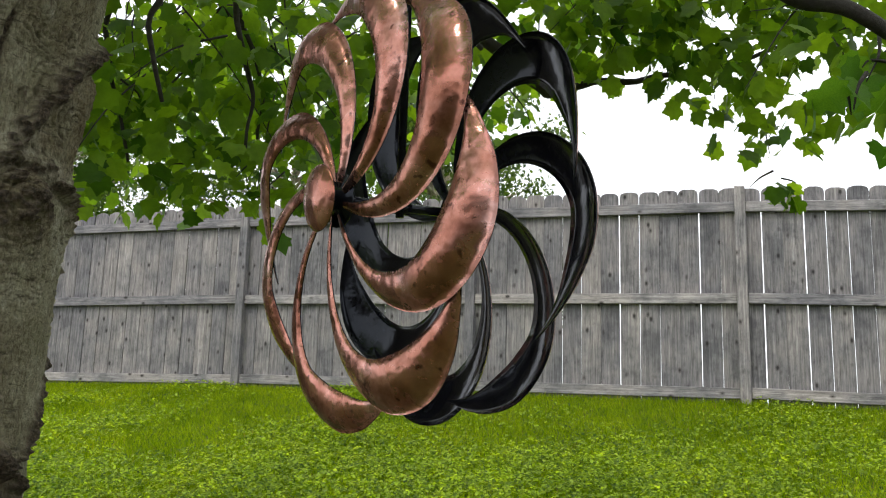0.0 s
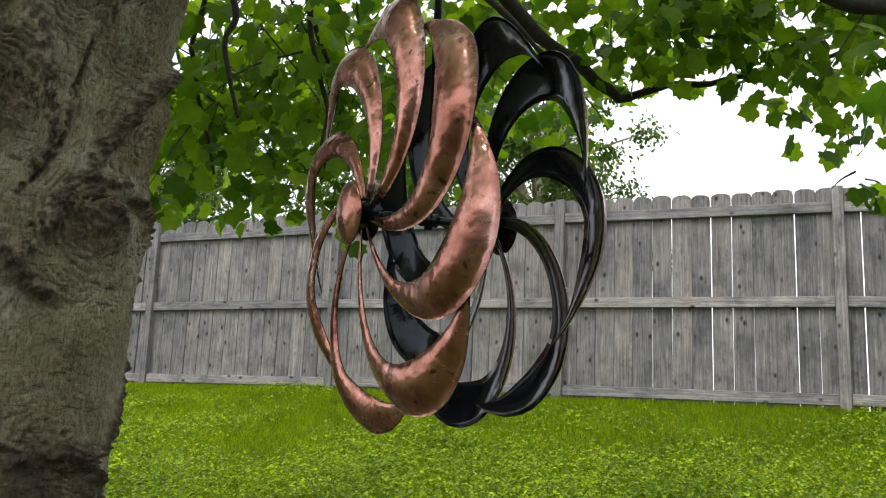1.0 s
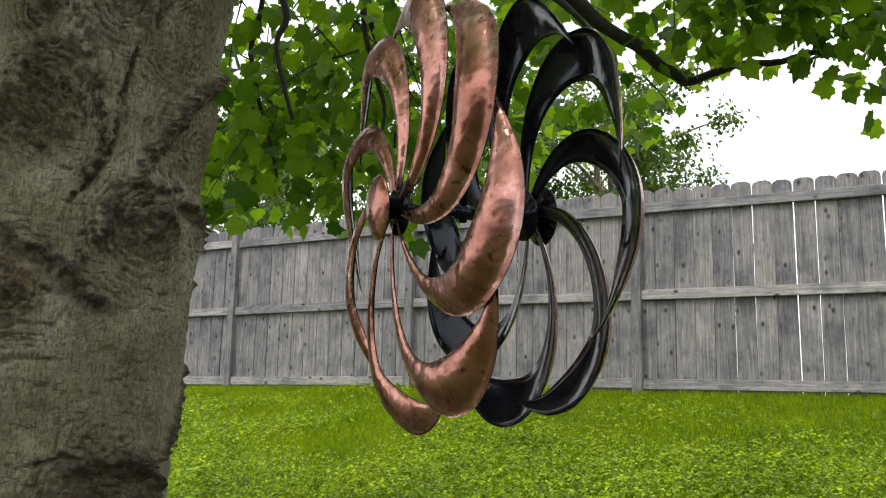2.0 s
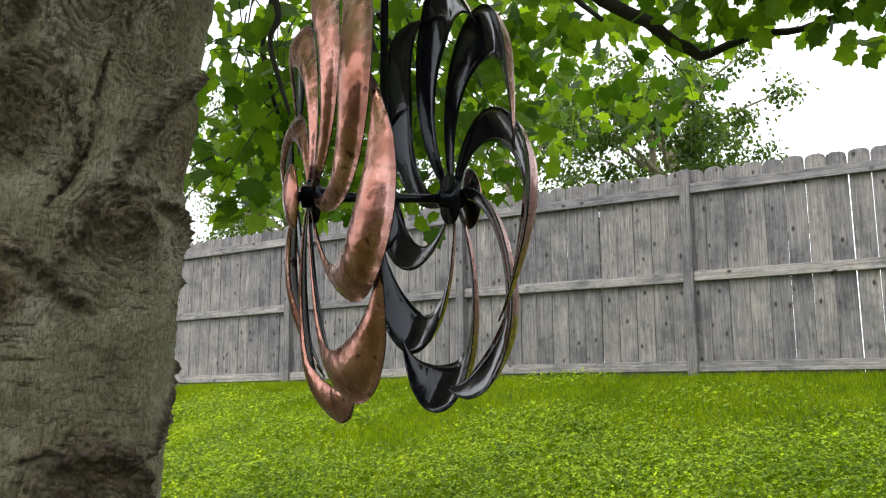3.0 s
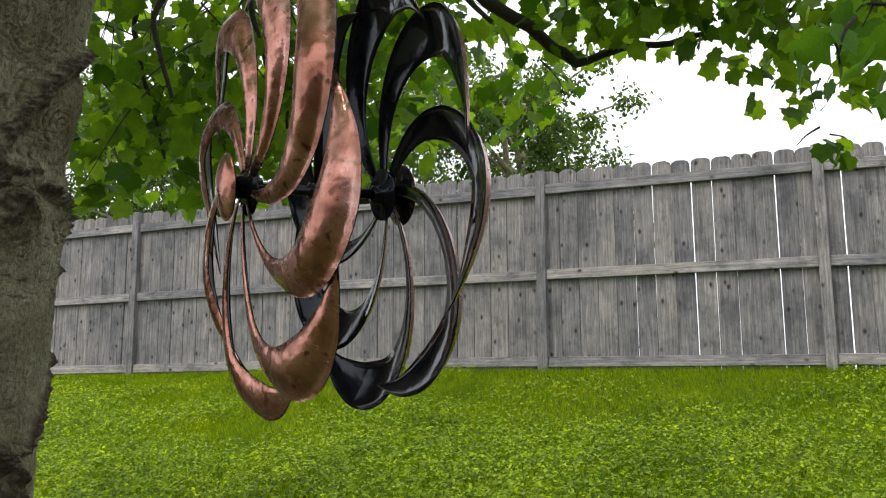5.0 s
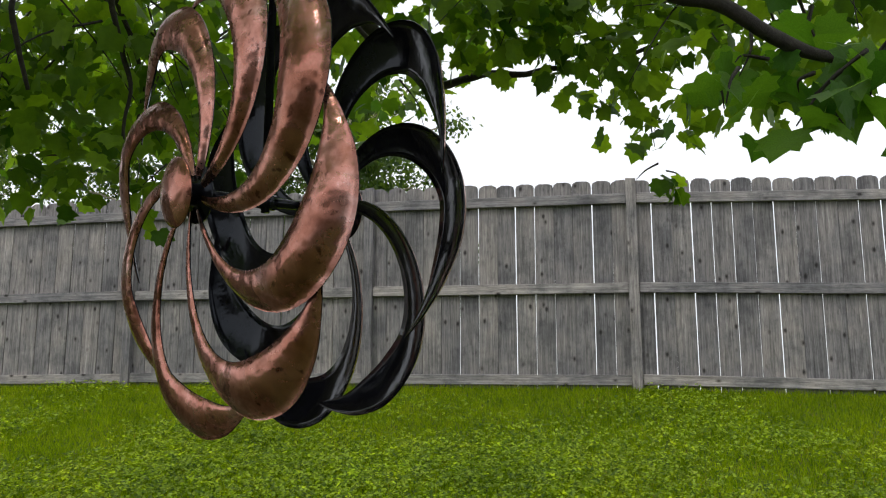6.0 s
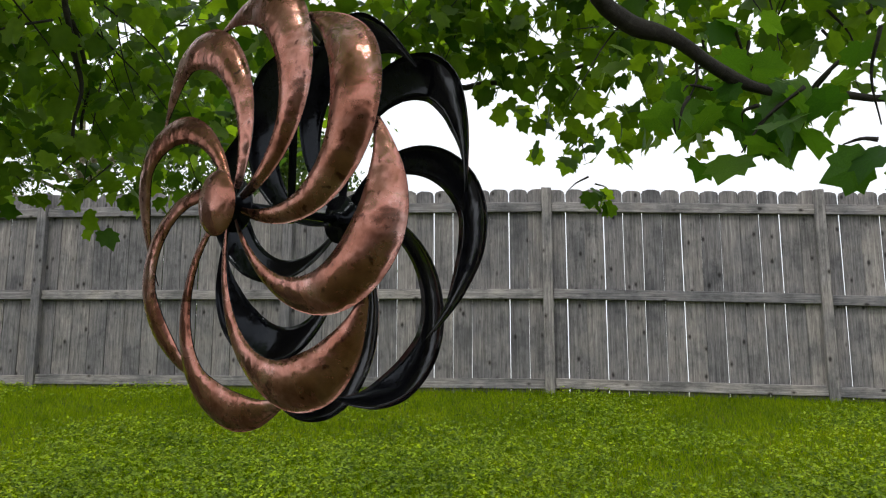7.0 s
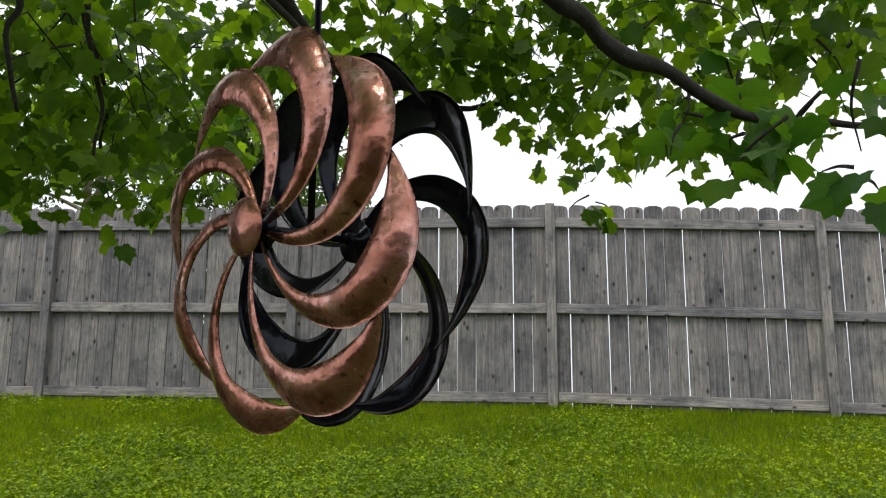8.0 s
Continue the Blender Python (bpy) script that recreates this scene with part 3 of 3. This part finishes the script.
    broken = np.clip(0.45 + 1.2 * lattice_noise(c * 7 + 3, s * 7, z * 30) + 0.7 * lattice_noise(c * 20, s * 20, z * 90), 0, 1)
    # mask of the troughs whose shade is painted into the bark colour
    trough_shade = np.clip(-swirl - 0.1, 0, 1) * broken * np.clip(1.15 - near / 0.16, 0.30, 1)
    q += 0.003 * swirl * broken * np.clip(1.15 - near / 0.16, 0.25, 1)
    cx, cy = TRUNK.x + 0.045 * np.minimum(up, 1.2), TRUNK.y + 0.03 * np.minimum(up, 1.2)
    verts = np.stack([cx + q * c, cy + q * s, z], -1).reshape(-1, 3)
    j, i = np.meshgrid(np.arange(rows - 1), np.arange(n), indexing="ij")
    k, k2 = j * n + i, j * n + (i + 1) % n
    faces = np.stack([k, k2, k2 + n, k + n], -1).reshape(-1, 4)
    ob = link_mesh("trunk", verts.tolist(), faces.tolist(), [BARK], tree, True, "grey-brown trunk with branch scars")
    for name, value in (("scar_and_shade", scar_and_shade), ("stain", stain), ("trough_shade", trough_shade)):
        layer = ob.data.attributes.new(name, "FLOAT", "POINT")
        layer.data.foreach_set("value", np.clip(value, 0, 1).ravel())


def limb(tree, name, pts, r0, r1, label=""):
    path = smooth_path(pts, 6)
    radii = [r0 + (r1 - r0) * (i / (len(path) - 1)) ** 0.8 for i in range(len(path))]
    path = [p + Vector((noise.noise(p * 9), noise.noise(p * 9 + Vector((5, 0, 0))), noise.noise(p * 9 + Vector((0, 7, 0))))) * min(0.02, r0) for p in path]
    radii = [q * (1 + 0.25 * noise.noise(p * 14)) for q, p in zip(radii, path)]
    v, f = tube(path, radii, 9)
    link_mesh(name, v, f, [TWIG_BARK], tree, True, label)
    return path


OUTLINE = [(0, 0.0), (0.18, -0.10), (0.42, -0.04), (0.42, 0.12), (0.61, 0.33), (0.47, 0.42), (0.48, 0.67), (0.28, 0.65), (0.16, 0.79), (0, 1.0)]


def leaf_shape(r):
    """Points of a five-lobed maple leaf, folded a little along its midrib; y runs to the tip."""
    fold, curl = r.uniform(0.05, 0.3), r.uniform(0.05, 0.4)
    right = [(x, y, x * fold - curl * (y - 0.3) ** 2 - 0.15 * x * x) for x, y in OUTLINE]
    left = [(-x * r.uniform(0.92, 1.05), y, x * fold - curl * (y - 0.3) ** 2 - 0.15 * x * x) for x, y in OUTLINE[1:-1]]
    centre = (0, 0.36, -curl * 0.0036)
    pts = [centre] + right + left[::-1]
    k = len(pts) - 1
    return pts, [(0, i, i % k + 1) for i in range(1, k + 1)]


def leaf_pose(at, size, r, lean=0.9):
    tilt = Euler((r.gauss(-0.85, 0.45), r.gauss(0, lean * 0.55), r.uniform(0, 2 * math.pi)))
    return Matrix.Translation(at) @ tilt.to_matrix().to_4x4() @ Matrix.Scale(size, 4)


def leaf_cloud(name, parent, places, mat, seed, shapes=6, plain=False):
    """Many leaves as one mesh; places are (point, size)."""
    r = random.Random(seed)
    kinds = [leaf_shape(r) for _ in range(shapes)]
    if plain:
        kinds = [([(0, 0, 0), (0.32, 0.45, 0.06), (0, 1, 0), (-0.3, 0.5, 0.05)], [(0, 1, 2), (0, 2, 3)])] * shapes
    base = [(np.array(p), np.array(f)) for p, f in kinds]
    vs, fs, off = [], [], 0
    for at, size in places:
        p, f = base[r.randrange(shapes)]
        m = np.array(leaf_pose(at, size, r))
        vs.append(p @ m[:3, :3].T + m[:3, 3])
        fs.append(f + off)
        off += len(p)
    v, f = np.concatenate(vs), np.concatenate(fs)
    me = bpy.data.meshes.new(name)
    me.vertices.add(len(v))
    me.vertices.foreach_set("co", v.ravel())
    me.loops.add(f.size)
    me.loops.foreach_set("vertex_index", f.ravel())
    me.polygons.add(len(f))
    me.polygons.foreach_set("loop_start", np.arange(0, f.size, 3))
    me.materials.append(mat)
    me.update(calc_edges=True)
    me.validate()
    ob = new(name, me)
    ob.parent = parent
    ob["kind"] = "stuff"
    return ob


def unseen_shade_sprays(r):
    """Unseen roof of maple leaves above the lawn by the trunk, added for shade and darker reflections."""
    out = []
    for i in range(9):
        for j in range(8):
            out.append((-2.6 + 0.85 * i + r.uniform(-0.3, 0.3), -3.6 + 0.75 * j + r.uniform(-0.3, 0.3), 2.3 + r.uniform(-0.35, 0.7), r.uniform(0.45, 0.75)))
    return out


# sprays of foliage: centre and radius
LEFT_SPRAYS = [(0.58, 1.2, 0.62, 0.2), (0.57, 1.24, 0.44, 0.13), (0.56, 1.3, 0.37, 0.07), (0.84, 1.5, 0.95, 0.45), (0.81, 1.52, 0.66, 0.32), (0.94, 1.74, 0.77, 0.45), (1.13, 1.86, 0.99, 0.4), (0.92, 1.82, 0.5, 0.13), (0.88, 2.3, 0.76, 0.3),
               (1.2, 2.03, 1.19, 0.3), (0.45, 1.52, 0.95, 0.4), (0.4, 1.63, 0.7, 0.28), (0.52, 1.81, 0.75, 0.35), (0.67, 1.81, 1.0, 0.4), (0.55, 1.95, 0.54, 0.12),
               (0.75, 2.1, 0.53, 0.09), (0.26, 1.56, 1.05, 0.4), (0.1, 1.73, 0.8, 0.35), (0.36, 2.02, 0.91, 0.4)]
MID_SPRAYS = [(0.55, 2.23, 1.08, 0.45), (0.81, 2.38, 1.14, 0.4), (0.88, 2.63, 0.91, 0.22), (1.22, 2.35, 1.15, 0.35), (1.51, 2.44, 0.94, 0.2), (1.82, 2.21, 0.98, 0.16),
              (1.56, 1.94, 1.12, 0.3), (1.92, 2.0, 1.17, 0.33), (2.19, 2.03, 1.15, 0.32), (1.88, 1.96, 1.08, 0.25), (2.1, 2.02, 1.03, 0.22), (2.2, 2.03, 1.32, 0.33), (2.55, 2.1, 1.35, 0.33)]
RIGHT_SPRAYS = [(2.38, 2.18, 1.04, 0.3), (2.44, 2.35, 0.87, 0.17), (2.57, 2.48, 0.75, 0.13), (2.59, 2.53, 0.59, 0.09), (2.66, 2.01, 0.87, 0.3), (2.86, 1.74, 0.91, 0.38),
                (2.82, 1.65, 0.7, 0.14), (2.35, 2.22, 1.07, 0.3), (3.22, 1.56, 1.0, 0.34), (2.75, 2.2, 1.3, 0.35), (3.2, 2.0, 1.3, 0.4), (3.6, 1.9, 1.2, 0.4), (3.13, 1.38, 0.66, 0.14)]
NEAR_SPRAYS = [(2.71, 0.68, 0.23, 0.07), (2.79, 0.65, 0.26, 0.08), (2.66, 0.86, 0.36, 0.10), (2.80, 0.95, 0.46, 0.13), (2.86, 0.72, 0.32, 0.10), (2.98, 0.72, 0.36, 0.12),
               (2.86, 0.49, 0.12, 0.05), (2.59, 0.73, 0.29, 0.07)]
BACK_SPRAYS = [(-1.4, 4.2, 2.1, 0.8), (-0.3, 4.4, 2.0, 0.8), (0.6, 4.6, 2.1, 0.7), (-2.8, 3.8, 2.1, 0.8), (1.9, 3.6, 1.9, 0.5), (3.2, 3.2, 1.8, 0.6), (-0.6, 3.0, 1.2, 0.6), 
               # these four hang unseen above the trunk, put there to shade it
               (0.9, -0.4, 2.0, 1.0), (0.0, 0.3, 2.1, 1.1), (-0.6, -0.9, 2.3, 1.1), (0.2, -1.9, 2.4, 1.1)]


def scatter(sprays, density, low, high, r):
    out = []
    for x, y, z, q in sprays:
        for _ in range(int(density * q * q) + 2):
            while True:
                d = Vector((r.uniform(-1, 1), r.uniform(-1, 1), r.uniform(-1, 1)))
                if d.length < 1:
                    break
            # leaves lie in loose tiers
            z2 = d.z * q
            z2 = z2 * 0.6 + round(z2 / 0.16) * 0.16 * 0.4
            out.append((Vector((x + d.x * q, y + d.y * q, z + z2)), r.uniform(low, high)))
    return out


def build_maple():
    tree = new("maple_tree")
    tagged(tree, "mature maple with scarred grey trunk and drooping green leaves", "tree")
    build_trunk(tree)
    r = random.Random(11)
    limb(tree, "limb", [(1.1, 0.4, 1.1), (1.3, 0.8, 1.35), (1.5, 1.3, 1.15), (1.62, 1.79, 1.0), (1.73, 1.98, 0.94), (1.8, 2.17, 0.89)], 0.035, 0.017, "dark slender limb")
    limb(tree, "limb", [(1.8, 2.17, 0.89), (1.98, 2.26, 0.95), (2.21, 2.38, 1.0), (2.49, 2.46, 1.08), (2.8, 2.5, 1.25)], 0.016, 0.006, "dark slender limb")
    limb(tree, "limb", [(1.15, 0.35, 1.3), (1.75, 0.36, 1.0), (2.15, 0.42, 0.60), (2.331, 0.5, 0.521), (2.481, 0.66, 0.475), (2.572, 0.72, 0.438), (2.668, 0.78, 0.408), (2.757, 0.83, 0.385), (2.863, 0.86, 0.370), (2.967, 0.9, 0.378), (3.2, 0.92, 0.39)], 0.027, 0.006, "dark slender limb")
    limb(tree, "limb", [(1.1, 0.45, 1.5), (1.45, 1.1, 1.15), (1.59, 1.24, 0.92), (1.69, 1.31, 0.84), (1.75, 1.47, 0.78)], 0.022, 0.007, "dark slender limb")
    limb(tree, "limb", [(1.1, 0.4, 1.5), (1.6, 0.3, 1.35), (2.1, 0.14, 1.27), (2.7, 0.0, 1.4)], 0.05, 0.02, "stout limb that carries the spinner")
    for pts in ([(0.52, 1.4, 1.5), (0.52, 1.47, 1.15), (0.46, 1.51, 0.99), (0.45, 1.61, 0.78), (0.46, 1.69, 0.58)],
                [(0.9, 1.5, 1.4), (0.88, 1.6, 1.15), (0.88, 1.67, 1.02), (0.9, 1.77, 0.85), (0.88, 1.82, 0.68)],
                [(1.04, 1.2, 1.3), (1.04, 1.34, 0.98), (1.04, 1.4, 0.85), (1.04, 1.47, 0.7), (1.01, 1.51, 0.54)],
                [(1.1, 0.8, 1.0), (1.11, 0.9, 0.76), (1.08, 0.92, 0.67), (1.07, 1.0, 0.5)]):
        limb(tree, "twig", pts, 0.013, 0.005, "thin drooping twig")
    leaves = []
    leaves += scatter(LEFT_SPRAYS, 480, 0.05, 0.085, r)
    leaves += scatter(MID_SPRAYS, 780, 0.05, 0.085, r)
    leaves += scatter(RIGHT_SPRAYS, 860, 0.05, 0.085, r)
    leaves += scatter(BACK_SPRAYS, 300, 0.07, 0.11, r)
    leaves += scatter(unseen_shade_sprays(r), 330, 0.09, 0.13, r)
    leaf_cloud("crown", tree, leaves, LEAF, 21)
    # the leaves that hang nearest, one by one
    shapes = []
    for i in range(6):
        p, f = leaf_shape(r)
        me = bpy.data.meshes.new("leaf")
        me.from_pydata(p, [], f)
        me.materials.append(LEAF_ONE)
        shapes.append(me)
    for at, size in scatter(NEAR_SPRAYS, 800, 0.05, 0.085, r):
        ob = new("leaf", r.choice(shapes))
        ob.parent = tree
        ob.matrix_local = leaf_pose(at, size, r)
    # fine twigs through the sprays
    tv, tf = [], []
    for x, y, z, q in LEFT_SPRAYS + MID_SPRAYS + RIGHT_SPRAYS + NEAR_SPRAYS:
        for _ in range(max(2, int(14 * q))):
            a = Vector((x + r.uniform(-q, q) * 0.5, y + r.uniform(-q, q) * 0.5, z + q * r.uniform(0.3, 1)))
            b2 = a + Vector((r.uniform(-q, q), r.uniform(-q, q), r.uniform(-1.3, 0.1) * q))
            m = (a + b2) / 2 + Vector((r.uniform(-1, 1), r.uniform(-1, 1), r.uniform(0, 1))) * q * 0.15
            v, f = tube(smooth_path([a, m, b2], 4), [0.0042 - 0.003 * i / 8 for i in range(9)], 4)
            tf += [tuple(k + len(tv) for k in g) for g in f]
            tv += v
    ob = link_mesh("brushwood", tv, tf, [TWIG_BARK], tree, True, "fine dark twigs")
    ob["kind"] = "stuff"


build_maple()


# ---- trees beyond the fence ----
def far_tree(at, height, spread, seed, count):
    r = random.Random(seed)
    tree = new("tree")
    tagged(tree, "leafy green tree standing behind the fence", "tree", group="trees behind the fence")
    base = Vector((at[0], at[1], ground_z(*at)))
    path = smooth_path([base, base + Vector((r.uniform(-0.2, 0.2), 0.1, height * 0.35)), base + Vector((r.uniform(-0.4, 0.4), 0, height * 0.9))], 6)
    v, f = tube(path, [0.2 * (1 - 0.85 * i / (len(path) - 1)) for i in range(len(path))], 10)
    link_mesh("trunk", v, f, [BARK], tree, True)
    places, tips = [], []
    for i in range(90):
        h = height * r.uniform(0.12, 0.98)
        reach = spread * math.sqrt(max(0.05, 1 - ((h / height - 0.5) / 0.55) ** 2)) * r.uniform(0.45, 1.05)
        a = r.uniform(0, 2 * math.pi)
        root = base + Vector((0, 0, h * 0.8))
        end = base + Vector((math.cos(a) * reach, math.sin(a) * reach, h))
        v, f = tube(smooth_path([root, (root + end) / 2 + Vector((0, 0, 0.15)), end], 4), [0.05 - 0.04 * k / 8 for k in range(9)], 5)
        if i < 45:
            link_mesh("branch", v, f, [BARK], tree, True)
        tips += [(end, 1.0), ((root + end * 2) / 3, 0.8)]
    for _ in range(count):
        c, w = r.choice(tips)
        q = spread * 0.075 * w
        places.append((c + Vector((r.gauss(0, q), r.gauss(0, q), r.gauss(0, q * 0.7))), r.uniform(0.07, 0.13)))
    leaf_cloud("crown", tree, places, FAR_LEAF, seed + 3, 3, True)


far_tree((-2.75, 15.0), 6.2, 2.5, 31, 30000)
far_tree((-7.0, 17.0), 7.5, 3.2, 32, 22000)
far_tree((-12.0, 15.0), 7.0, 3.2, 33, 32000)
far_tree((-17.0, 19.0), 9.0, 4.0, 34, 16000)
far_tree((-5.5, 25.0), 7.0, 3.4, 35, 12000)


# ---- grass and clover on the bank ----
def grow(name, count, seed, label, category, clover):
    g = np.random.RandomState(seed)
    x = g.uniform(-6.5, 7.5, count)
    near = g.uniform(0, 1, count)
    y = 3.4 + (FENCE_Y + 0.05 - 3.4) * near
    keep = np.ones(count, bool)
    if clover:
        patch = np.array([noise.noise((a * 0.9, b2 * 0.9, 9.0)) for a, b2 in zip(x, y)])
        keep = patch * 1.1 + 0.34 * (6.0 - y) > g.uniform(-0.35, 0.85, count)
    x, y = x[keep], y[keep]
    z = np.array([ground_z(a, b2) for a, b2 in zip(x, y)])
    n = len(x)
    turn = g.uniform(0, 2 * np.pi, n)
    c, s = np.cos(turn), np.sin(turn)
    if clover:
        q = g.uniform(0.014, 0.028, n)
        h = g.uniform(0.022, 0.085, n)
        v = np.zeros((n, 3, 4, 3))
        for leaflet in range(3):
            # three notched leaflets round one stalk, each tipped its own way
            a0 = turn + leaflet * 2.094
            tx, ty = g.normal(0, 0.38, n), g.normal(-0.15, 0.38, n)
            for k, (along, off) in enumerate(((0.05, 0.0), (0.7, -0.52), (1.0, 0.0), (0.7, 0.52))):
                dx = (np.cos(a0) * along - np.sin(a0) * off) * q
                dy = (np.sin(a0) * along + np.cos(a0) * off) * q
                v[:, leaflet, k, 0], v[:, leaflet, k, 1], v[:, leaflet, k, 2] = x + dx, y + dy, z + h - dx * tx - dy * ty
        n *= 3
        faces = np.arange(n * 4).reshape(n, 4)
        size = 4
    else:
        w = g.uniform(0.0018, 0.0042, n)
        h = g.uniform(0.018, 0.07, n)
        bx, by = g.normal(0, 0.025, n), g.normal(0, 0.025, n)
        v = np.zeros((n, 3, 3))
        v[:, 0] = np.stack([x - c * w, y - s * w, z - 0.004], 1)
        v[:, 1] = np.stack([x + c * w, y + s * w, z - 0.004], 1)
        v[:, 2] = np.stack([x + bx, y + by, z + h], 1)
        faces = np.arange(n * 3).reshape(n, 3)
        size = 3
    me = bpy.data.meshes.new(name)
    v = v.reshape(-1, 3)
    me.vertices.add(len(v))
    me.vertices.foreach_set("co", v.ravel())
    me.loops.add(faces.size)
    me.loops.foreach_set("vertex_index", faces.ravel())
    me.polygons.add(n)
    me.polygons.foreach_set("loop_start", np.arange(0, faces.size, size))
    me.materials.append(CLOVER if clover else GRASS)
    me.update(calc_edges=True)
    me.validate()
    tagged(new(name, me), label, category, kind="stuff")


grow("grass", 400000, 7, "short bright green lawn grass on the bank", "grass", False)
grow("clover", 105000, 8, "patches of low green clover among the grass", "clover", True)
